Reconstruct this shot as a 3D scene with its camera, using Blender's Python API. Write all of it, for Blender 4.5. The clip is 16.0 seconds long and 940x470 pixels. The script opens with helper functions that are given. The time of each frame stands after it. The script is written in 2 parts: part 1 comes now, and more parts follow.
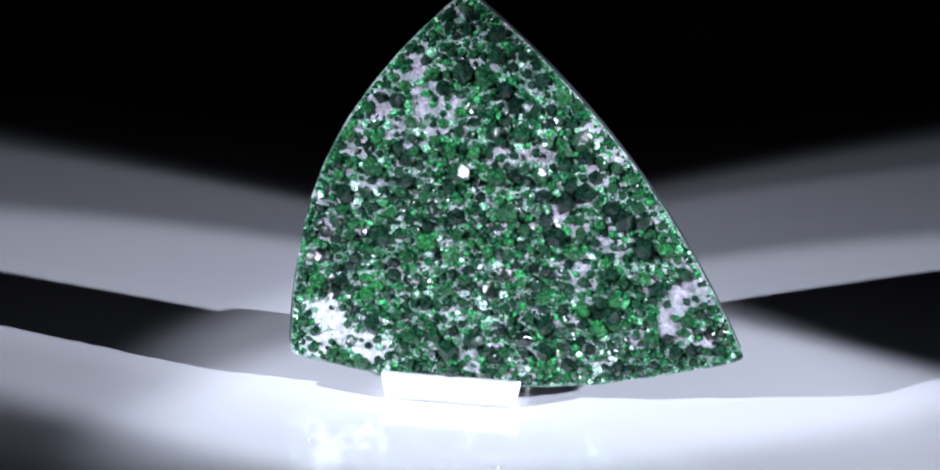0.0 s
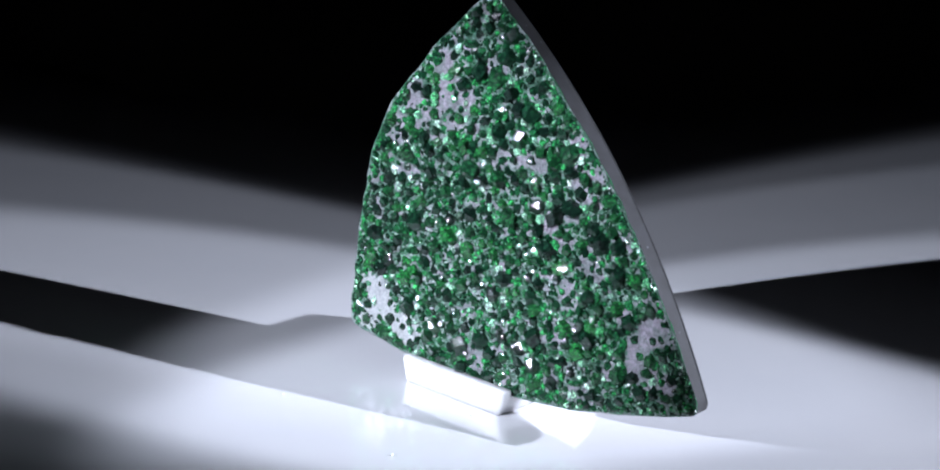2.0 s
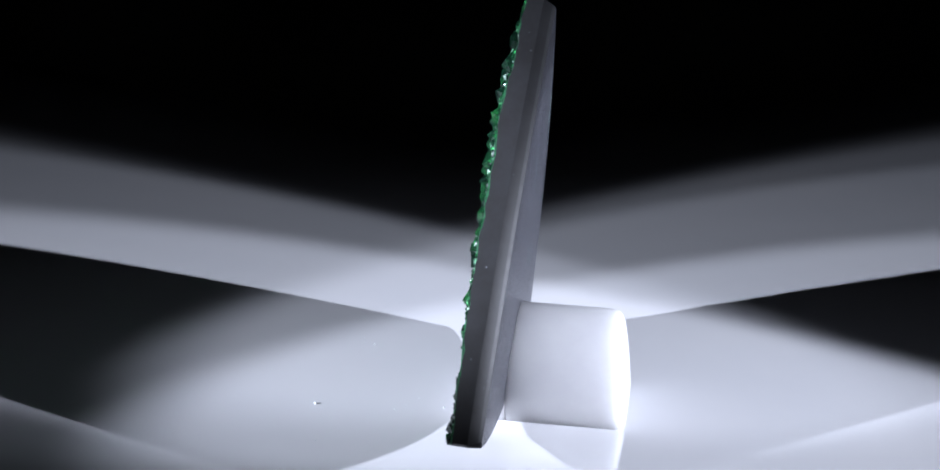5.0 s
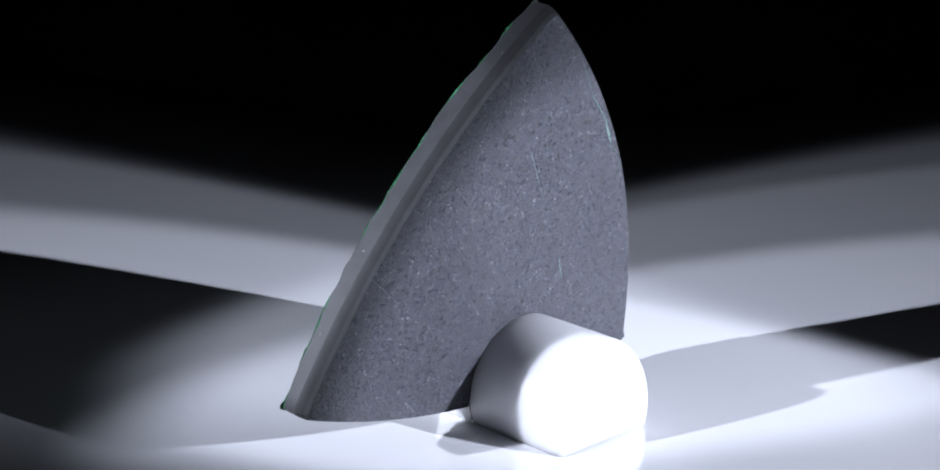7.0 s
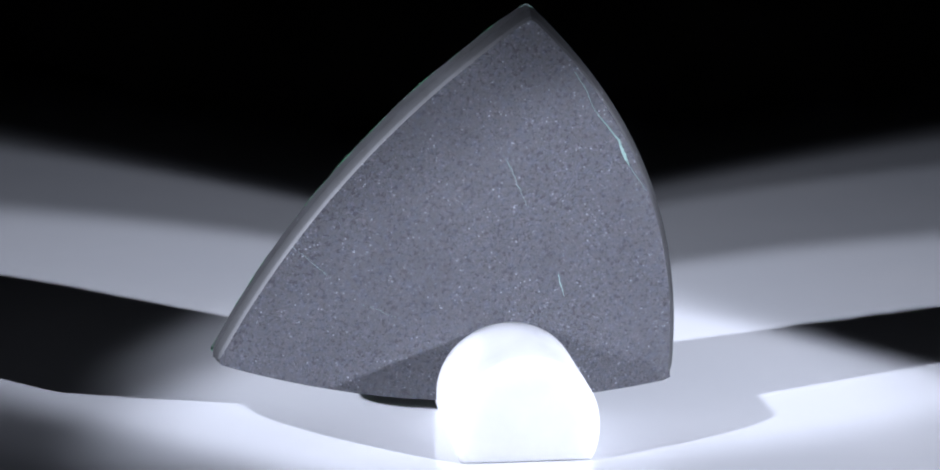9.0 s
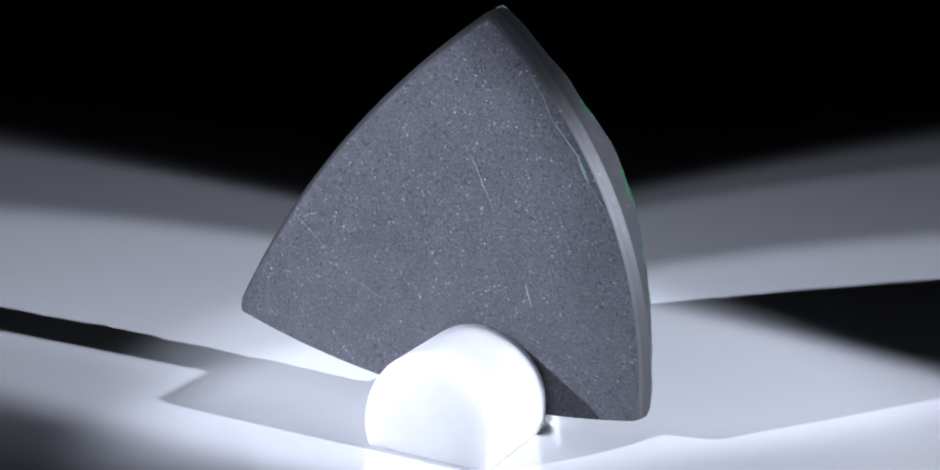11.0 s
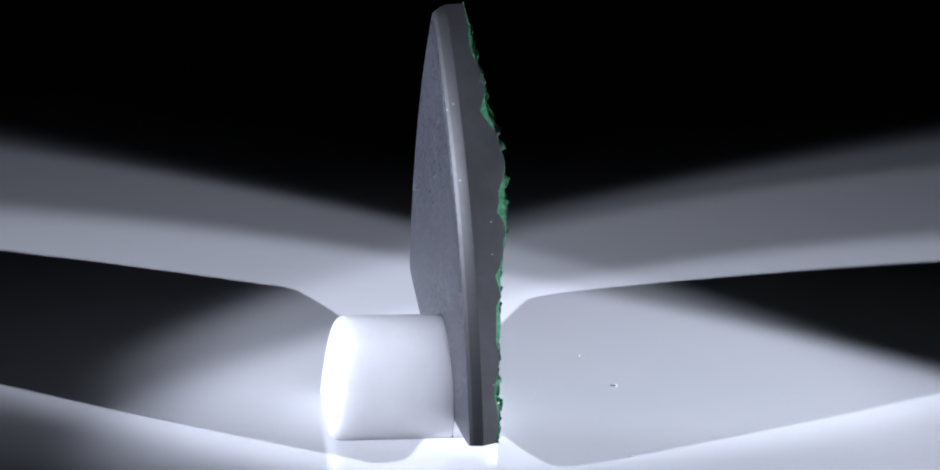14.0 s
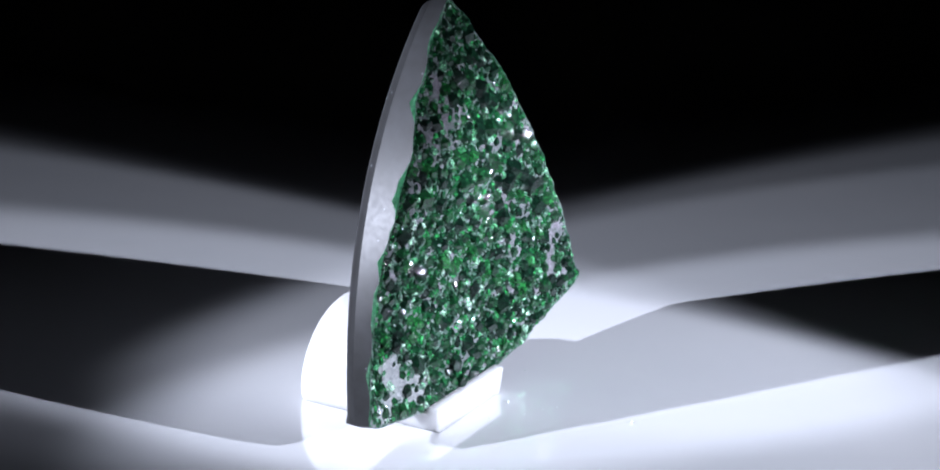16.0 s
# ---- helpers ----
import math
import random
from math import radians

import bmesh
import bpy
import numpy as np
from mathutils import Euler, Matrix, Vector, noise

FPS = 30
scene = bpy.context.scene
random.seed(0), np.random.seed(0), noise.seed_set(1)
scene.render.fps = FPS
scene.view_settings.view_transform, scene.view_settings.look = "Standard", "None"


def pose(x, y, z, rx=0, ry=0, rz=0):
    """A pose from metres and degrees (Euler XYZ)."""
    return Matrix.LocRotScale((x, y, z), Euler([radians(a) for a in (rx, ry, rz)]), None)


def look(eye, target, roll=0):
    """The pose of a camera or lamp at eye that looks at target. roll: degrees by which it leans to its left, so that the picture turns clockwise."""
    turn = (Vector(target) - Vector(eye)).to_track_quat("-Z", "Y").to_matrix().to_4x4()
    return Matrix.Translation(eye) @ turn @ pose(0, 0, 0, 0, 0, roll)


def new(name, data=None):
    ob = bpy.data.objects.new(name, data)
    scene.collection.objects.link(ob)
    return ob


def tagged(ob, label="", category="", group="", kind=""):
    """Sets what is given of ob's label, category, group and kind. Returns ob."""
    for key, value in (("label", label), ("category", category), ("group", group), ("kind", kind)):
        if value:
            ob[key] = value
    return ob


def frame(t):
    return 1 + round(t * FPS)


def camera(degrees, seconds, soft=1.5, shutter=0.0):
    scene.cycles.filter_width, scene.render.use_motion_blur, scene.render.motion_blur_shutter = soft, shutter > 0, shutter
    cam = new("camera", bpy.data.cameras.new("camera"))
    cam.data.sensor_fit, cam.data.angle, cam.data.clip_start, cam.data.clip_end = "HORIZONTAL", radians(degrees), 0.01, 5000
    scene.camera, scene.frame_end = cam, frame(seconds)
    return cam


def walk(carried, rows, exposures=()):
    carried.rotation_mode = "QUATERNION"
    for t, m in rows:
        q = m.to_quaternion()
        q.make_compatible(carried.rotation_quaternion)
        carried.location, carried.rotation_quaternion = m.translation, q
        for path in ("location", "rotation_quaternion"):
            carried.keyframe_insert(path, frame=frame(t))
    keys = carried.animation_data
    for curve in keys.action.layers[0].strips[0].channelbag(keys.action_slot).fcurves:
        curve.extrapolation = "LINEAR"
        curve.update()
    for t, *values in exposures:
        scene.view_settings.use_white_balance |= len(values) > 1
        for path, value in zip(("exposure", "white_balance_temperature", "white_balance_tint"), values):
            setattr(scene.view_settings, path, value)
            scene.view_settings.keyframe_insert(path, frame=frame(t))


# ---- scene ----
# All lengths below are in millimetres where a name ends in _mm or a value goes through mm().
# The stone is about 37 mm wide; the turning axis is the world's z axis and the table's top is z = 0.
DURATION = 16.0
TURN_RATE = -18.2          # degrees a second, seen from above clockwise


def mm(*v):
    return Vector([x * 0.001 for x in v])


# ---------------------------------------------------------------- camera (locked off)
cam = camera(28.92, DURATION, soft=1.85)
EYE = Vector((-0.00095, -0.14386, 0.05729))
AIM = EYE + Vector((0.0, math.cos(radians(16.454)), -math.sin(radians(16.454))))
walk(cam, [(0.0, look(EYE, AIM, 2.306)), (DURATION, look(EYE, AIM, 2.306))])

# ---------------------------------------------------------------- world and lamps
world = bpy.data.worlds.new("dark_room")
world.use_nodes = True
world.node_tree.nodes["Background"].inputs["Color"].default_value = (0.5, 0.55, 0.7, 1)
world.node_tree.nodes["Background"].inputs["Strength"].default_value = 0.01
scene.world = world
scene.view_settings.exposure = 0.0


def spot(name, eye_mm, target_mm, watts, degrees, blend, radius_mm, colour):
    data = bpy.data.lights.new(name, "SPOT")
    data.energy, data.spot_size, data.spot_blend = watts, radians(degrees), blend
    data.shadow_soft_size, data.color = radius_mm * 0.001, colour
    ob = new(name, data)
    ob.matrix_world = look(mm(*eye_mm), mm(*target_mm))
    return ob


COOL = (0.78, 0.835, 1.02)
# each lamp's beam is clean along its low edge and fades in steps towards its high one: nested cones of one lamp,
# and round them the weak spill that such a lamp throws
RIGHT, LEFT = (314.3, -136.7, 127.0), (-289.9, -173.7, 130.2)
spot("spot_lamp_right", RIGHT, (-66.0, 40.0, 0), 1.1, 12.8, 0.45, 2.6, COOL)
spot("spot_lamp_right_wide", RIGHT, (-48.0, 36.0, 0), 1.4, 10.6, 0.22, 2.6, COOL)
spot("spot_lamp_right_middle", RIGHT, (-28.0, 34.0, 0), 2.9, 8.3, 0.18, 2.6, COOL)
spot("spot_lamp_right_core", RIGHT, (4.0, 6.0, 0), 10.2, 8.8, 0.26, 2.6, COOL)
spot("spot_lamp_right_spill", RIGHT, (0.0, 0.0, 0), 0.16, 24.0, 1.0, 2.6, COOL)
spot("spot_lamp_left", LEFT, (88.0, 68.0, 0), 1.5, 13.2, 0.35, 2.6, COOL)
spot("spot_lamp_left_wide", LEFT, (60.0, 56.0, 0), 2.0, 10.8, 0.26, 2.6, COOL)
spot("spot_lamp_left_middle", LEFT, (37.0, 42.0, 0), 3.4, 8.3, 0.18, 2.6, COOL)
spot("spot_lamp_left_core", LEFT, (22.0, 17.0, 0), 9.2, 6.9, 0.26, 2.6, COOL)
spot("spot_lamp_left_spill", LEFT, (0.0, 0.0, 0), 0.16, 24.0, 1.0, 2.6, COOL)


# ---------------------------------------------------------------- materials
class Mat:
    """A node material with a few shorthands."""

    def __init__(self, name):
        self.m = bpy.data.materials.new(name)
        self.m.use_nodes = True
        self.t = self.m.node_tree
        self.b = self.t.nodes["Principled BSDF"]

    def node(self, kind, **inputs):
        n = self.t.nodes.new(kind)
        for k, v in inputs.items():
            n.inputs[k.replace("_", " ")].default_value = v
        return n

    def link(self, a, b):
        self.t.links.new(a, b)

    def coords(self):
        return self.node("ShaderNodeTexCoord").outputs["Object"]

    def noise(self, scale, detail=4.0, rough=0.6):
        n = self.node("ShaderNodeTexNoise", Scale=scale, Detail=detail, Roughness=rough)
        self.link(self.coords(), n.inputs["Vector"])
        return n.outputs["Fac"]

    def voronoi(self, scale, out="Color", feature="F1"):
        n = self.node("ShaderNodeTexVoronoi", Scale=scale)
        n.feature = feature
        self.link(self.coords(), n.inputs["Vector"])
        return n.outputs[out]

    def ramp(self, fac, stops):
        n = self.node("ShaderNodeValToRGB")
        e = n.color_ramp.elements
        while len(e) < len(stops):
            e.new(0.5)
        for el, (p, c) in zip(e, stops):
            el.position, el.color = p, (*c, 1)
        self.link(fac, n.inputs["Fac"])
        return n.outputs["Color"]

    def mix(self, fac, a, b, how="MIX"):
        n = self.node("ShaderNodeMix")
        n.data_type, n.blend_type = "RGBA", how
        ins = [s for s in n.inputs if s.enabled]
        for s, v in zip(ins, (fac, a, b)):
            if isinstance(v, (int, float)):
                s.default_value = v
            elif isinstance(v, tuple):
                s.default_value = (*v, 1)
            else:
                self.link(v, s)
        return [s for s in n.outputs if s.enabled][0]

    def bump(self, height, strength, distance):
        n = self.node("ShaderNodeBump", Strength=strength, Distance=distance)
        self.link(height, n.inputs["Height"])
        self.link(n.outputs["Normal"], self.b.inputs["Normal"])

    def set(self, **kw):
        for k, v in kw.items():
            s = self.b.inputs[k.replace("_", " ")]
            if isinstance(v, (int, float)):
                s.default_value = v
            elif isinstance(v, tuple):
                s.default_value = (*v, 1) if s.type == "RGBA" else v
            else:
                self.link(v, s)
        return self


def make_table_material():
    m = Mat("white_gloss_acrylic")
    m.set(Base_Color=m.ramp(m.noise(40, 5), [(0.3, (0.76, 0.77, 0.79)), (0.7, (0.80, 0.80, 0.81))]),
          Roughness=m.ramp(m.noise(180, 3), [(0.3, (0.07,) * 3), (0.7, (0.13,) * 3)]), IOR=1.49,
          Coat_Weight=1.0, Coat_IOR=1.5, Coat_Roughness=0.06)
    m.bump(m.noise(25, 2), 0.05, 0.0004)
    return m.m


def make_plug_material():
    m = Mat("white_silicone")
    m.set(Base_Color=m.ramp(m.noise(300, 4), [(0.3, (0.54, 0.54, 0.55)), (0.7, (0.58, 0.58, 0.58))]), Roughness=0.42, IOR=1.45, Subsurface_Weight=1.0, Subsurface_Radius=(1.0, 1.0, 1.0), Subsurface_Scale=0.0045)
    m.bump(m.noise(2500, 3), 0.08, 0.0001)
    return m.m


def make_slab_material():
    """Ground fine-grained rock: dark and brownish grains, pale specks, and sparkle painted on as paler dots."""
    m = Mat("ground_grey_rock")
    speck = m.ramp(m.noise(5200, 6, 0.8), [(0.34, (0.018, 0.018, 0.022)), (0.46, (0.033, 0.034, 0.041)), (0.56, (0.056, 0.058, 0.067)), (0.62, (0.12, 0.125, 0.14)), (0.70, (0.42, 0.44, 0.48))])
    hue = m.ramp(m.noise(2300, 3, 0.7), [(0.36, (1.06, 0.98, 0.94)), (0.50, (0.99, 0.99, 1.0)), (0.64, (0.92, 1.0, 1.14))])
    big = m.mix(0.5, m.ramp(m.noise(300, 4, 0.65), [(0.3, (0.66, 0.66, 0.68)), (0.7, (1.08, 1.08, 1.08))]), m.ramp(m.noise(1100, 4, 0.7), [(0.36, (0.66, 0.65, 0.67)), (0.64, (1.10, 1.11, 1.14))]))
    rock = m.mix(1.0, m.mix(1.0, speck, hue, "MULTIPLY"), big, "MULTIPLY")
    # glints of the grains, put into the colour as scattered pale dots of three sizes
    for scale, size in ((3400, 0.22), (1700, 0.13), (800, 0.065)):
        cell = m.ramp(m.voronoi(scale, "Distance"), [(size * 0.5, (1, 1, 1)), (size, (0, 0, 0))])
        rare = m.ramp(m.noise(scale * 0.35, 2), [(0.55, (0, 0, 0)), (0.62, (1, 1, 1))])
        rock = m.mix(m.mix(1.0, cell, rare, "MULTIPLY"), rock, (0.50, 0.54, 0.58))
    m.set(Base_Color=rock, Roughness=m.ramp(m.noise(3000, 3, 0.8), [(0.40, (0.20,) * 3), (0.58, (0.52,) * 3)]), IOR=1.55)
    m.bump(m.noise(5200, 5, 0.85), 0.8, 0.00014)
    return m.m


def make_side_material(name, base, rough, gloss=0.5):
    """The smoother sides: faintly clouded, with a few pale flecks."""
    m = Mat(name)
    cloud = m.ramp(m.noise(700, 5, 0.65), [(0.3, (base * 0.8,) * 3), (0.7, (base * 1.15, base * 1.17, base * 1.25))])
    fleck = m.ramp(m.voronoi(1300, "Distance"), [(0.06, (1, 1, 1)), (0.12, (0, 0, 0))])
    rare = m.ramp(m.noise(450, 2), [(0.55, (0, 0, 0)), (0.62, (0.6, 0.6, 0.6))])
    m.set(Base_Color=m.mix(m.mix(1.0, fleck, rare, "MULTIPLY"), cloud, (0.35, 0.38, 0.42)), Roughness=m.ramp(m.noise(2200, 4), [(0.3, (rough * 0.94,) * 3), (0.7, (rough * 1.06,) * 3)]), IOR=1.6, Specular_IOR_Level=gloss)
    m.bump(m.noise(5000, 3), 0.03, 0.00004)
    return m.m


def make_matrix_material(name, dark, light, druse=0.0, onset=0.49):
    """Sugary rock; druse is how far fine green grains cover it."""
    m = Mat(name)
    rock = m.mix(0.6, m.ramp(m.noise(1000, 4, 0.7), [(0.36, dark), (0.60, light)]), m.ramp(m.noise(3600, 4, 0.85), [(0.43, dark), (0.55, light)]))
    if druse:
        where = m.ramp(m.noise(800, 6, 0.75), [(onset - 0.03, (0, 0, 0)), (onset + 0.03, (druse,) * 3)])
        grains = m.ramp(m.noise(4200, 3, 0.8), [(0.36, (0.006, 0.035, 0.018)), (0.48, (0.02, 0.13, 0.055)), (0.58, (0.10, 0.32, 0.20)), (0.66, (0.46, 0.60, 0.55))])
        rock = m.mix(where, rock, grains)
    m.set(Base_Color=rock, Roughness=0.38)
    m.bump(m.noise(3800, 5, 0.8), 1.0, 0.0009)
    return m.m


def make_crystal_material(name, joined):
    """Deep green glassy garnet: dark body, clean facets; its bright green cleavage flashes are painted into the colour.
    """
    m = Mat(name)
    if joined:
        r = m.node("ShaderNodeNewGeometry").outputs["Random Per Island"]
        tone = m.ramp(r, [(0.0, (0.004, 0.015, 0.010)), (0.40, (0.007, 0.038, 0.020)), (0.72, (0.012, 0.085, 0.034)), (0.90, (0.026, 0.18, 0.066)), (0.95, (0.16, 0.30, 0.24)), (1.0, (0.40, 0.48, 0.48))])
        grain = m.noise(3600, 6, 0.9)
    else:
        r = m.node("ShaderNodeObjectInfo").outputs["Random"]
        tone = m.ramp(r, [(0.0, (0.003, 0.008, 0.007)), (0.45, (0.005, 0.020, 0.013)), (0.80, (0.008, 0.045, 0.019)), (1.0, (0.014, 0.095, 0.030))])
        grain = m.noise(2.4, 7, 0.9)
    # inner reflections put into the base colour: noise brightens the tone in spots
    painted_flash = m.ramp(grain, [(0.38, (0.22, 0.22, 0.22)), (0.48, (0.7, 0.7, 0.7)), (0.54, (1.5, 1.8, 1.4)), (0.60, (4.0, 5.6, 3.6)), (0.70, (12.0, 11.0, 11.0))])
    m.set(Base_Color=m.mix(1.0, tone, painted_flash, "MULTIPLY"), Roughness=0.085, IOR=1.62, Transmission_Weight=0.25)
    if joined:
        m.bump(m.noise(7000, 3), 0.25, 0.00010)
    else:
        m.bump(m.noise(3.0, 5, 0.7), 0.22, 0.20)
    return m.m


TABLE = make_table_material()
PLUG = make_plug_material()
SLAB = make_slab_material()
SIDE = make_side_material("polished_rock_side", 0.030, 0.47, 0.32)
EDGE = make_side_material("ground_rock_edge", 0.020, 0.52, 0.25)
BEVEL = make_side_material("polished_rock_bevel", 0.036, 0.50, 0.32)
MATRIX = make_matrix_material("lilac_grey_matrix", (0.28, 0.25, 0.30), (0.70, 0.65, 0.74), 0.35)
CRUST = make_matrix_material("green_crusted_matrix", (0.22, 0.28, 0.27), (0.62, 0.67, 0.68), 0.85, 0.46)
VEIN = make_matrix_material("mint_vein", (0.18, 0.34, 0.30), (0.40, 0.58, 0.53))
DRUSE = make_matrix_material("green_druse_edge", (0.02, 0.10, 0.045), (0.07, 0.33, 0.15))
QUARTZ = make_matrix_material("white_matrix", (0.50, 0.53, 0.55), (0.88, 0.90, 0.91))
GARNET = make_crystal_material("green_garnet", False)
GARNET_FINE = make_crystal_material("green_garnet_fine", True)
chip = Mat("pale_crystal_chip")
chip.set(Base_Color=chip.ramp(chip.noise(2000, 3), [(0.3, (0.55, 0.62, 0.60)), (0.7, (0.80, 0.82, 0.82))]), Roughness=0.06, IOR=1.7)
CHIP = chip.m
dark = Mat("pale_wall_paint")
dark.set(Base_Color=dark.ramp(dark.noise(6, 4), [(0.3, (0.72, 0.69, 0.77)), (0.7, (0.78, 0.75, 0.82))]), Roughness=0.9)
DARK = dark.m


# ---------------------------------------------------------------- mesh helpers
def mesh_of(name, verts, faces, material, smooth=False):
    me = bpy.data.meshes.new(name)
    me.from_pydata([tuple(v) for v in verts], [], faces)
    me.materials.append(material)
    if smooth:
        me.polygons.foreach_set("use_smooth", [True] * len(me.polygons))
    me.update()
    return me


def box(name, lo, hi, material):
    bm = bmesh.new()
    bmesh.ops.create_cube(bm, size=1.0)
    for v in bm.verts:
        v.co = Vector([lo[i] if v.co[i] < 0 else hi[i] for i in range(3)])
    me = bpy.data.meshes.new(name)
    bm.to_mesh(me)
    bm.free()
    me.materials.append(material)
    return new(name, me)


# ---------------------------------------------------------------- the place: white table in a dark room
def build_room():
    table = box("tabletop", (-0.8, -0.7, -0.03), (0.8, 1.1, 0.0), TABLE)
    tagged(table, "glossy white acrylic tabletop lit by spot lamps", "table top", kind="structure")
    shell = [("floor", (-2, -2, -0.80), (2, 2.4, -0.75)), ("ceiling", (-2, -2, 1.7), (2, 2.4, 1.75)),
             ("wall_north", (-2, 2.4, -0.75), (2, 2.45, 1.7)), ("wall_south", (-2, -2.05, -0.75), (2, -2.0, 1.7)),
             ("wall_west", (-2.05, -2, -0.75), (-2.0, 2.4, 1.7)), ("wall_east", (2.0, -2, -0.75), (2.05, 2.4, 1.7))]
    for name, lo, hi in shell:
        tagged(box(name, lo, hi, DARK), "unlit pale studio " + name.split("_")[0], name.split("_")[0], kind="structure")


# ---------------------------------------------------------------- the stone's own frame
# u runs along the slab, v up it, d out of its ground back; the slab leans back by about four degrees.
E1 = Vector((0.9947, -0.1030, 0.0))
N_BACK = Vector((0.1028, 0.9925, -0.0661)).normalized()
E2 = E1.cross(N_BACK).normalized()
BACK_MM, LIFT_MM = 3.72, 14.805


def stone_point(u, v, d):
    """A point of the stone from millimetres; d is negative towards the crystals."""
    p = E1 * u + E2 * v + N_BACK * (BACK_MM + d)
    return Vector((p.x, p.y, p.z + LIFT_MM)) * 0.001


CORNERS = [(-16.4, -11.75), (22.30, -9.28), (-2.28, 19.95)]      # bottom left, bottom right, apex (seen on the crystals)
SAGS = [2.72, 2.33, 4.10]                                        # bottom, right, left arc


def outline(inset=0.0, per_side=44):
    """The rounded triangle of three bowed sides, anticlockwise."""
    pts = []
    for k in range(3):
        a, b = Vector(CORNERS[k]), Vector(CORNERS[(k + 1) % 3])
        side = (b - a).normalized()
        out = Vector((side.y, -side.x))
        for i in range(per_side):
            s = i / per_side
            pts.append(a.lerp(b, s) + out * SAGS[k] * 4 * s * (1 - s))
    # soften the three corners a little
    for _ in range(1):
        pts = [(pts[i - 1] + pts[i] * 2 + pts[(i + 1) % len(pts)]) / 4 for i in range(len(pts))]
    if inset:
        res = []
        for i, p in enumerate(pts):
            t = (pts[(i + 1) % len(pts)] - pts[i - 1]).normalized()
            res.append(p + Vector((-t.y, t.x)) * inset)
        pts = res
    return pts


def smoothstep(a, b, x):
    t = min(1.0, max(0.0, (x - a) / (b - a)))
    return t * t * (3 - 2 * t)


def thickness(u, v):
    """How thick the stone is, in millimetres, without its crystals."""
    swell = 1.1 * math.exp(-((v - 8.0) / 7.2) ** 2) * (1.0 - 0.75 * smoothstep(-9, 12, u))
    n = noise.noise((u * 0.35, v * 0.35, 3.1)) * 0.35 + noise.noise((u * 1.3, v * 1.3, 7.7)) * 0.16
    return 2.22 + 1.35 * swell + n


def front(u, v, share_of=1.0):
    """Where a point of the outline lies on the crystal side: the low corner is ground back there."""
    return u + 0.40 * share_of * smoothstep(6, -9, v) * smoothstep(-4, -13, u), v


# pale patches where the rock shows between the crystals: centre, half axes, share of crystals kept
PATCHES = [((-8.8, 10.3), (1.1, 1.4), 0.06), ((-7.8, 8.4), (1.1, 1.1), 0.1), ((-6.3, 13.4), (1.1, 1.2), 0.08), ((-5.4, 11), (1, 1.7), 0.1),
           ((-3.3, 10.5), (1.2, 1.3), 0.08), ((-4, 8.4), (1.1, 0.6), 0.2), ((-10.4, 7.4), (1.3, 1.3), 0.25), ((-10.5, 6.2), (1.1, 0.5), 0.15),
           ((-9.1, 3.7), (1.1, 0.5), 0.25), ((-13.3, 2.4), (1, 0.6), 0.3), ((-13.1, -0.7), (0.7, 1.1), 0.3), ((-7.3, -3.3), (0.9, 0.7), 0.25),
           ((-13.1, -8), (1.4, 1.5), 0.03), ((-12.3, -9.3), (1.6, 1.2), 0.05), ((-9.6, -10.3), (2.2, 1.2), 0.08), ((-14.3, -10.8), (1.2, 1), 0.25),
           ((-9.1, -11.3), (1, 0.7), 0.1), ((0.8, 6.3), (0.9, 0.8), 0.15), ((3.3, 6.9), (2.3, 0.5), 0.08)]
# lesser ones on the broad side
PATCHES += [((4.5, 6.8), (1.3, 0.8), 0.12), ((8.6, 9.1), (0.8, 1.1), 0.15), ((7.4, 8.8), (0.7, 0.6), 0.2), ((8.7, 6.4), (0.6, 1), 0.25),
            ((10.4, 6.9), (1.1, 0.7), 0.2), ((10.1, 4.7), (1.2, 0.4), 0.2), ((2.2, 16.5), (0.5, 1.7), 0.3), ((-1.1, 13.8), (0.7, 0.8), 0.3),
            ((-5.1, 15.3), (0.9, 0.4), 0.2), ((5.8, 2), (1.3, 0.6), 0.25), ((7.6, 0.8), (1, 0.7), 0.15), ((8, 3.1), (0.9, 0.5), 0.25),
            ((10.4, 0.3), (0.9, 1.1), 0.2), ((11, -1.1), (1.1, 0.7), 0.25), ((8.4, -3.1), (1.1, 1.4), 0.3), ((17.3, -4.1), (1.7, 1.2), 0.04),
            ((18.6, -4.5), (1.1, 0.7), 0.1), ((15.8, -6.3), (1.2, 1.8), 0.04), ((16.6, -7.7), (1.4, 1.1), 0.08)]
PATCHES += [((18.4, -8.1), (0.7, 1.1), 0.2), ((16.4, -1.4), (0.8, 0.5), 0.2), ((14.1, -3.4), (0.7, 0.9), 0.25), ((6.9, -7.1), (1.1, 0.6), 0.2),
            ((13.2, -8.3), (0.8, 1.1), 0.3), ((-1, -11.1), (1.3, 1), 0.25), ((1.6, -8.7), (0.6, 1.5), 0.3), ((9.9, -11), (1.3, 0.7), 0.3),
            ((7.3, -10.5), (0.7, 0.8), 0.3), ((-2, -7), (0.8, 0.6), 0.35), ((13.9, 2.2), (0.5, 0.7), 0.3), ((17.6, -1.5), (0.6, 1.2), 0.2)]


def kept(u, v):
    k = 0.25 if noise.noise((u * 0.9, v * 1.2, 9.0)) > 0.40 else 1.0
    for (a, b), (ra, rb), part_kept in PATCHES:
        q = ((u - a) / ra) ** 2 + ((v - b) / rb) ** 2
        q += noise.noise((u * 1.4, v * 1.4, 1.0)) * 0.7
        if q < 1.15:
            k = min(k, part_kept)
    return k


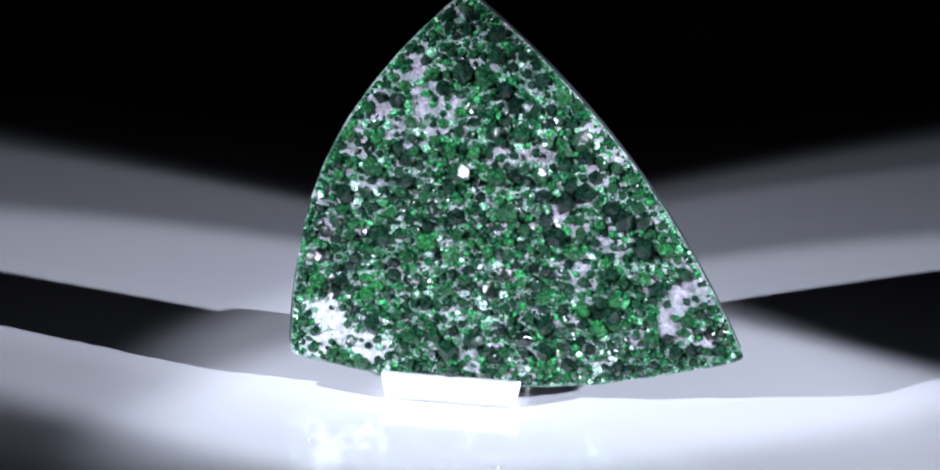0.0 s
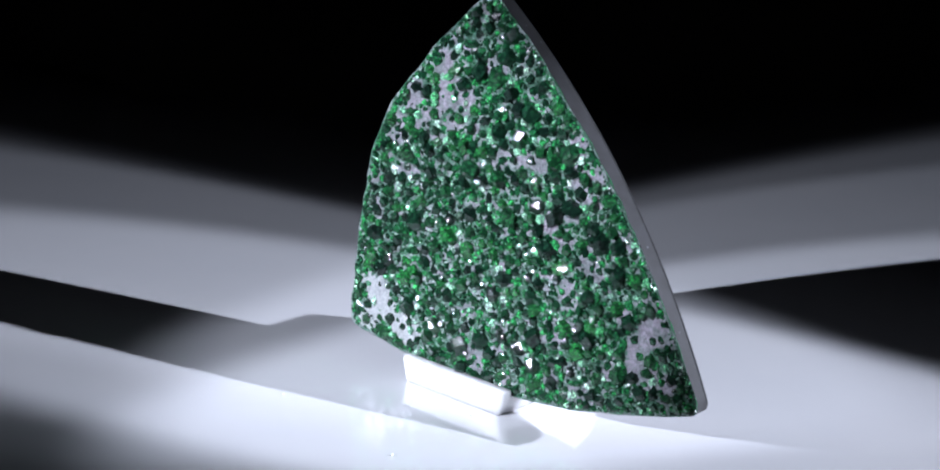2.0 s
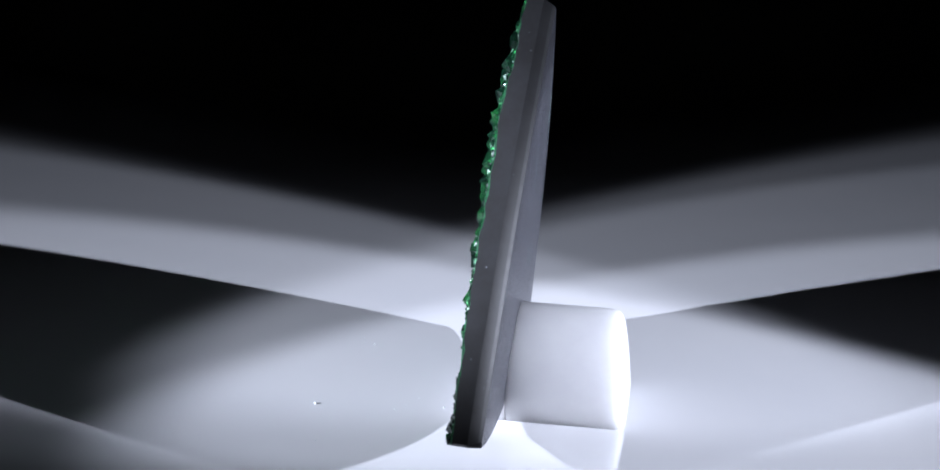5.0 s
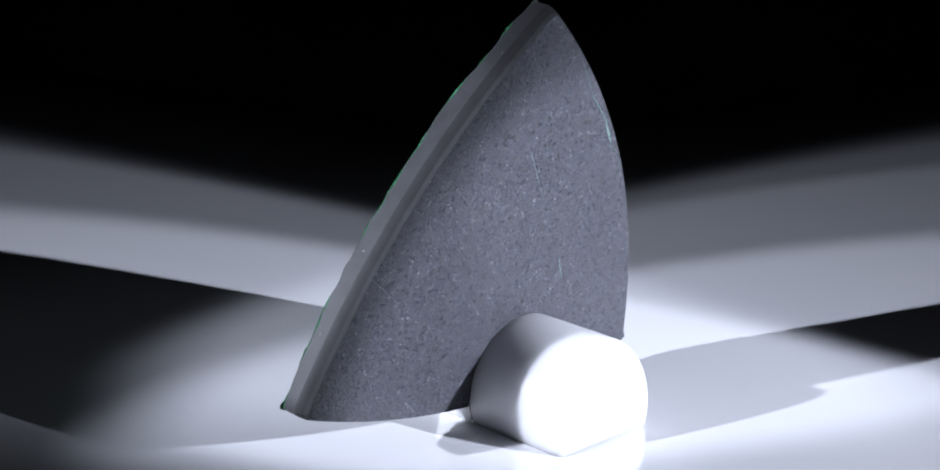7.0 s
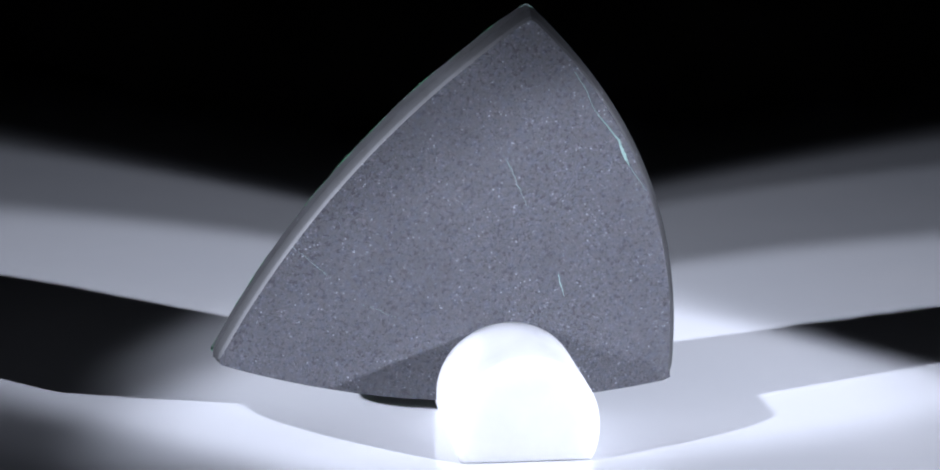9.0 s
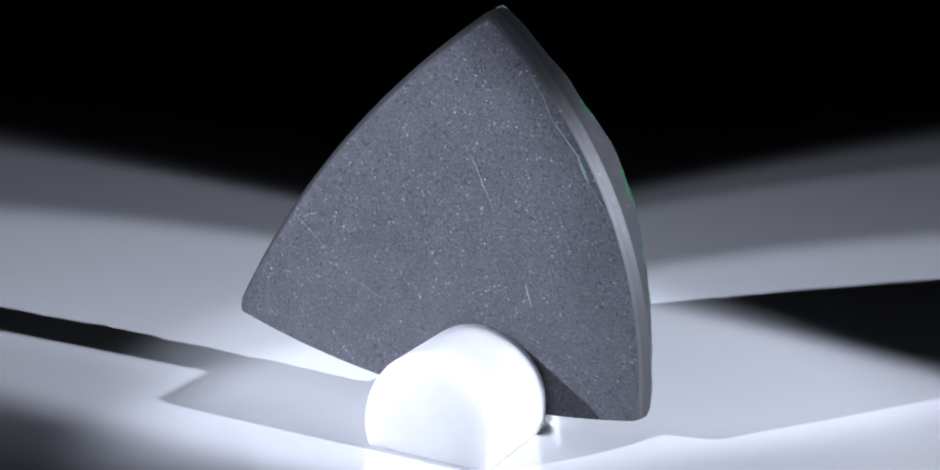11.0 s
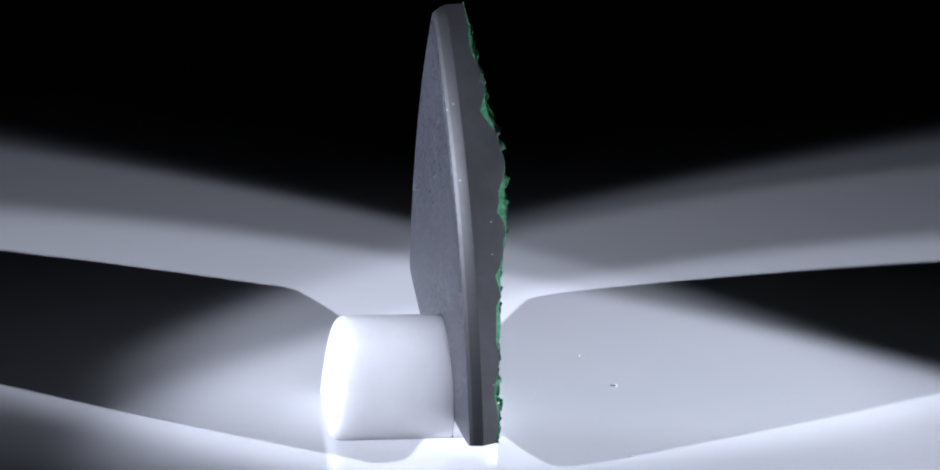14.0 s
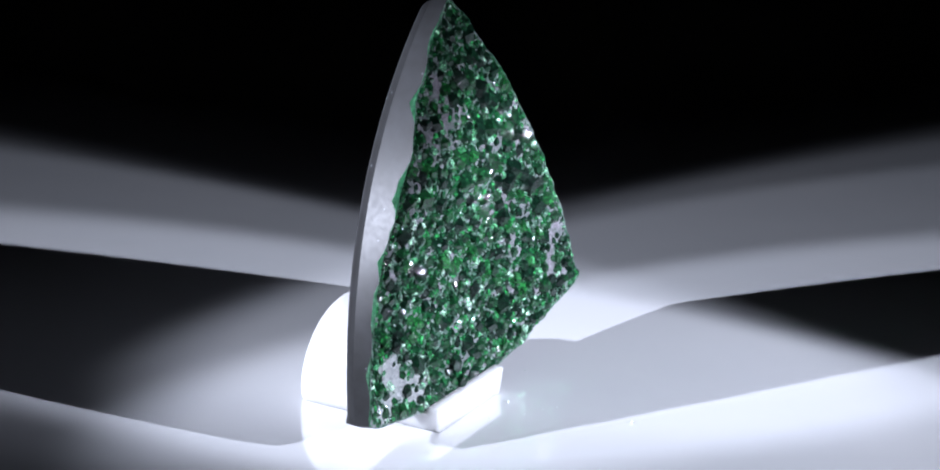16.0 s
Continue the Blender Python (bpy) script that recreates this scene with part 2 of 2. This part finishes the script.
def share(u, v, size):
    """The chance that a crystal of that size is left standing here."""
    k = kept(u, v)
    return k if k == 1.0 or size > 0.45 else k * 0.3


def inside(u, v, loop):
    hit = False
    for i in range(len(loop)):
        a, b = loop[i - 1], loop[i]
        if (a.y > v) != (b.y > v) and u < (b.x - a.x) * (v - a.y) / (b.y - a.y) + a.x:
            hit = not hit
    return hit


def build_slab():
    """Ground back, chamfer, sides: closed in front by the matrix."""
    loops = []
    outer = outline()

    def bevelled(width):
        wide = outline(width)
        return [outer[i].lerp(p, 0.2 if i < 44 else 1.0) for i, p in enumerate(wide)]

    count = len(outer)
    for inset, depth in ((0.60, 0.0), (0.38, 0.26), (0.04, 0.90), (0.0, 1.0)):
        loops.append([stone_point(p.x, p.y, -depth) for p in bevelled(inset)])
    for k in (0.4, 0.75, 0.0, 1.0):
        row = []
        for p in outer:
            ragged = k or min(0.995, 0.96 + 0.30 * noise.noise((p.x * 0.5, p.y * 0.5, 6.0)) + 0.10 * noise.noise((p.x * 2, p.y * 2, 2.0)))
            row.append(stone_point(*front(p.x, p.y, ragged), -0.98 - ragged * (thickness(p.x, p.y) - 0.93)))
        loops.append(row)
    verts = [p for l in loops for p in l]
    faces = [tuple(range(count))]
    for j in range(len(loops) - 1):
        for i in range(count):
            a, b = j * count + i, j * count + (i + 1) % count
            faces.append((a, a + count, b + count, b))
    me = mesh_of("slab", verts, faces, SLAB, True)
    me.materials.append(BEVEL)
    me.materials.append(SIDE)
    me.materials.append(DRUSE)
    me.materials.append(EDGE)
    me.polygons.foreach_set("material_index", [0] + [1] * count + [4] * (2 * count) + [2] * (3 * count) + [3] * count)
    me.polygons[0].use_smooth = False
    me.set_sharp_from_angle(angle=radians(20))
    return me


def build_matrix():
    """The rough pale rock between the crystals, a relief over the whole front."""
    rim, rings = outline(0.0, 80), 46
    count, mid = len(rim), Vector((0.5, -0.5))
    verts, faces, pale = [], [], []
    for j in range(rings + 1):
        f = j / rings
        for p in rim:
            q = mid.lerp(Vector(front(p.x, p.y)), 0.002 + 0.998 * f)
            rough = noise.noise((q.x * 2.6, q.y * 2.6, 0.5)) * 0.22 + noise.noise((q.x * 6, q.y * 6, 5.5)) * 0.10
            verts.append(stone_point(q.x, q.y, -thickness(q.x, q.y) - 0.05 - rough * min(1.0, (1 - f) * 12)))
    for j in range(rings):
        for i in range(count):
            a, b = j * count + i, j * count + (i + 1) % count
            faces.append((a, b, b + count, a + count))
            q = mid.lerp(rim[i], j / rings)
            pale.append(2 if kept(q.x, q.y) == 1.0 or j > rings - 2 else 1 if q.x < -6.5 and q.y < -5.5 else 0)
    me = mesh_of("matrix", verts, faces, MATRIX, True)
    me.materials.append(QUARTZ)
    me.materials.append(CRUST)
    me.polygons.foreach_set("material_index", pale)
    return me


def garnet(rng):
    """A rhombic dodecahedron, a little uneven: twelve lozenges, each folded along its short way."""
    verts = [Vector((x, y, z)) for x in (-1, 1) for y in (-1, 1) for z in (-1, 1)]
    verts += [Vector(a) for a in ((1.94, 0, 0), (-1.94, 0, 0), (0, 1.94, 0), (0, -1.94, 0), (0, 0, 1.94), (0, 0, -1.94))]
    stretch = Vector((rng.uniform(0.72, 1.25), rng.uniform(0.72, 1.25), rng.uniform(0.72, 1.25)))
    verts = [Vector((v.x * stretch.x, v.y * stretch.y, v.z * stretch.z)) * 0.60 for v in verts]
    cube = {(-1, -1, -1): 0, (-1, -1, 1): 1, (-1, 1, -1): 2, (-1, 1, 1): 3, (1, -1, -1): 4, (1, -1, 1): 5, (1, 1, -1): 6, (1, 1, 1): 7}
    tip = {(0, 1): 8, (0, -1): 9, (1, 1): 10, (1, -1): 11, (2, 1): 12, (2, -1): 13}
    faces = []
    for a in range(3):
        for b in range(a + 1, 3):
            c = 3 - a - b
            for sa in (-1, 1):
                for sb in (-1, 1):
                    lo, hi = [0, 0, 0], [0, 0, 0]
                    lo[a] = hi[a] = sa
                    lo[b] = hi[b] = sb
                    lo[c], hi[c] = -1, 1
                    f = [tip[(a, sa)], cube[tuple(lo)], tip[(b, sb)], cube[tuple(hi)]]
                    n = (verts[f[1]] - verts[f[0]]).cross(verts[f[2]] - verts[f[0]])
                    if n.dot(sum((verts[i] for i in f), Vector())) < 0:
                        f.reverse()
                    first = 0 if f[0] > 7 else 1
                    g = f[first:] + f[:first]
                    faces += [(g[0], g[1], g[3]), (g[2], g[3], g[1])]
    return verts, faces


def random_turn(rng):
    axis = Vector((rng.gauss(0, 1), rng.gauss(0, 1), rng.gauss(0, 1))).normalized()
    return Matrix.Rotation(rng.uniform(0, math.tau), 3, axis)


def scatter(rng, sizes, gap, cells, tries):
    """Darts on the front: (u, v, radius); a dart too near another is thrown away."""
    placed = []
    for lo, hi, want in sizes:
        got, rim = 0, [Vector(front(p.x, p.y)) for p in outline(hi * 0.95, 30)]
        for _ in range(tries):
            if got >= want:
                break
            u, v = rng.uniform(-17, 22.5), rng.uniform(-14.5, 20.2)
            r = rng.uniform(lo, hi)
            if rng.random() > share(u, v, hi) or not inside(u, v, rim):
                continue
            near = False
            for du in (-1, 0, 1):
                for dv in (-1, 0, 1):
                    for (a, b, s) in cells.get((int(u // 2) + du, int(v // 2) + dv), ()):
                        if (a - u) ** 2 + (b - v) ** 2 < ((r + s) * gap) ** 2:
                            near = True
                            break
            if near:
                continue
            cells.setdefault((int(u // 2), int(v // 2)), []).append((u, v, r))
            placed.append((u, v, r))
            got += 1
    return placed


VEINS = [([(-5.95, 14.97), (-6.91, 13.66), (-7.78, 11.84), (-8.84, 10.66), (-9.93, 9.36), (-10.52, 8.15), (-10.99, 7.24)], (0.05, 0.07, 0.05, 0.14, 0.18, 0.42, 0.10)),
         ([(-10.99, 7.24), (-11.94, 5.92), (-12.61, 5.1)], (0.06, 0.05, 0.03)),
         ([(-0.75, 8.09), (-1.34, 7.09), (-1.96, 5.73), (-2.96, 3.69)], (0.02, 0.05, 0.045, 0.02)),
         ([(-5.81, -2.04), (-6.07, -2.94), (-6.44, -4.0)], (0.10, 0.13, 0.05)),
         ([(15.79, 0.59), (14.25, -0.75), (12.7, -2.11)], (0.015, 0.03, 0.015)),
         ([(10.32, -4.38), (8.85, -4.93), (7.36, -5.59)], (0.012, 0.022, 0.012))]


def build_vein(points, widths):
    """A hair-thin mineral vein standing a trace proud of the ground back."""
    fine, size = [], []
    for i in range(len(points) - 1):
        for k in range(5):
            f = k / 5
            p = Vector(points[i]).lerp(Vector(points[i + 1]), f)
            fine.append(p + Vector((noise.noise((p.y * 2, i, 4)), noise.noise((p.y * 2, i, 8)))) * 0.08)
            size.append((widths[i] * (1 - f) + widths[i + 1] * f) * (0.75 + 0.5 * abs(noise.noise((p.x * 5, p.y * 5, 2)))))
    fine.append(Vector(points[-1]))
    size.append(0.01)
    verts, faces = [], []
    for i, p in enumerate(fine):
        t = (fine[min(i + 1, len(fine) - 1)] - fine[max(i - 1, 0)]).normalized()
        side = Vector((-t.y, t.x)) * size[i] * 0.5
        for q, d in ((p - side, -0.02), (p - side * 0.7, 0.012), (p + side * 0.7, 0.012), (p + side, -0.02)):
            verts.append(stone_point(q.x, q.y, d))
        if i:
            for c in range(3):
                a = (i - 1) * 4 + c
                faces.append((a, a + 4, a + 5, a + 1))
    return mesh_of("vein", verts, faces, VEIN)


def build_stone():
    rng = random.Random(11)
    stone = tagged(new("pendant_stone"), "bow-sided triangular slab of grey rock crusted with green garnet crystals", "mineral")
    for name, me, label in (("slab", build_slab(), "smooth ground dark grey rock back and sides"),
                            ("matrix", build_matrix(), "rough lilac-grey and white rock between crystals")):
        tagged(new(name, me), label).parent = stone
    for points, widths in VEINS:
        tagged(new("vein", build_vein(points, widths)), "thin pale green mineral vein").parent = stone
    cells = {}
    large = scatter(rng, [(0.66, 0.92, 70), (0.46, 0.64, 230)], 0.80, cells, 9000)
    fine = scatter(rng, [(0.30, 0.48, 760), (0.18, 0.30, 1000), (0.08, 0.18, 1700)], 0.74, cells, 26000)
    edge = [Vector(front(p.x, p.y)) for p in outline(0.0, 60)]
    for _ in range(1500):
        i, r = rng.randrange(len(edge)), rng.uniform(0.10, 0.26)
        p = edge[i].lerp(edge[(i + 1) % len(edge)], rng.random())
        side = (edge[(i + 1) % len(edge)] - edge[i]).normalized()
        p = p + Vector((-side.y, side.x)) * (r * rng.uniform(1.15, 3.2))
        if rng.random() < max(0.25, kept(p.x, p.y)):
            fine.append((p.x, p.y, r))
    kinds = []
    for k in range(10):
        v, f = garnet(rng)
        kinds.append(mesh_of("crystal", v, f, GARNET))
    for u, v, r in large:
        ob = new("crystal", rng.choice(kinds))
        ob.matrix_basis = Matrix.Translation(stone_point(u, v, -thickness(u, v) + r * 0.12)) @ random_turn(rng).to_4x4() @ Matrix.Scale(r * 0.001, 4)
        ob.parent = stone
    verts, faces = [], []
    for u, v, r in fine:
        gv, gf = garnet(rng)
        turn, at, base = random_turn(rng), stone_point(u, v, -thickness(u, v) + r * 0.18), len(verts)
        verts += [at + turn @ p * (r * 0.001) for p in gv]
        faces += [tuple(i + base for i in f) for f in gf]
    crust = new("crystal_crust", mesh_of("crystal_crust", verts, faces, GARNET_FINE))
    tagged(crust, "fine sparkling green garnet crystals", kind="stuff").parent = stone
    return stone


# ---------------------------------------------------------------- the white plug that holds the stone
def build_plug():
    """A short cylinder lying down, flat underneath, with a slot and a low lip in front of the stone."""
    across, along = Vector((0.9947, -0.1030, 0)), Vector((0.1030, 0.9947, 0))
    centre_u, centre_z, radius = -2.05, 2.5, 5.88
    start = -math.asin(centre_z / radius)
    arc = [start + (math.pi - 2 * start) * i / 72 for i in range(73)]

    def ring(y, clip, shrink=0.0, lean=0.0):
        pts = []
        for a in arc:
            x, z = math.cos(a) * (radius - shrink), centre_z + math.sin(a) * (radius - shrink)
            z = max(0.0, min(z, clip))
            p = across * (centre_u + x) + along * (y - lean * z)
            pts.append(Vector((p.x, p.y, z)) * 0.001)
        return pts

    rings = [ring(-0.75, 2.08, 0.18), ring(-0.68, 2.18, 0.06), ring(-0.55, 2.24), ring(0.20, 2.24), ring(0.28, 2.16), ring(0.30, 1.66),
             ring(2.90, 1.66), ring(2.94, 8.3, 0.22), ring(3.02, 9.0, 0.06), ring(3.15, 9.0),
             ring(7.0, 9.0), ring(11.85, 9.0, 0.0, 0.08), ring(12.2, 9.0, 0.05, 0.10), ring(12.5, 9.0, 0.17, 0.11), ring(12.73, 9.0, 0.37, 0.115), ring(12.87, 9.0, 0.65, 0.12), ring(12.92, 9.0, 0.95, 0.12)]
    count = len(arc)
    verts = [p for r in rings for p in r]
    faces = [tuple(range(count)), tuple(reversed(range((len(rings) - 1) * count, len(rings) * count)))]
    for j in range(len(rings) - 1):
        for i in range(count):
            a, b = j * count + i, j * count + (i + 1) % count
            faces.append((a, a + count, b + count, b))
    bm = bmesh.new()
    for v in verts:
        bm.verts.new(v)
    bm.verts.ensure_lookup_table()
    for f in faces:
        bm.faces.new([bm.verts[i] for i in f])
    bmesh.ops.remove_doubles(bm, verts=bm.verts[:], dist=0.000004)
    bmesh.ops.recalc_face_normals(bm, faces=bm.faces[:])
    me = bpy.data.meshes.new("display_plug")
    bm.to_mesh(me)
    bm.free()
    me.materials.append(PLUG)
    me.polygons.foreach_set("use_smooth", [True] * len(me.polygons))
    me.set_sharp_from_angle(angle=radians(35))
    return tagged(new("display_plug", me), "white rubbery cylinder lying on the table, slotted to hold the stone", "display stand")


# ---------------------------------------------------------------- crumbs fallen on the turning table
CRUMBS = [(-13.1, -9.5, 0.16), (1.9, -13.3, 0.22), (9.6, -12.4, 0.14), (-14.5, -10.5, 0.08), (1.5, -2.5, 0.24),
          (9.2, -1.2, 0.12), (-0.5, -4.7, 0.11), (1.2, -5.7, 0.10), (2.3, -6.6, 0.12), (-2.6, -2.3, 0.08)]


def build_crumb(x, y, r, rng):
    """A tiny glassy chip of the stone, lying on the table."""
    v, f = garnet(rng)
    turn = random_turn(rng)
    v = [turn @ p * (r * 0.00045) for p in v]
    low = min(p.z for p in v)
    me = mesh_of("crumb", [p + Vector((x * 0.001, y * 0.001, -low)) for p in v], f, CHIP)
    return tagged(new("crumb", me), "tiny pale glassy crumb lying on the white table", "crumb", "crumbs on the table")


build_room()
plug = build_plug()
stone = build_stone()
crumb_rng = random.Random(5)
crumbs = [build_crumb(x, y, r, crumb_rng) for x, y, r in CRUMBS]


def motions():
    """Stone, plug and crumbs turn together about the upright axis at an even rate."""
    steps = [i * 0.5 for i in range(33)]
    for thing in [plug, stone] + crumbs:
        walk(thing, [(t, pose(0, 0, 0, 0, 0, TURN_RATE * t)) for t in steps])


motions()
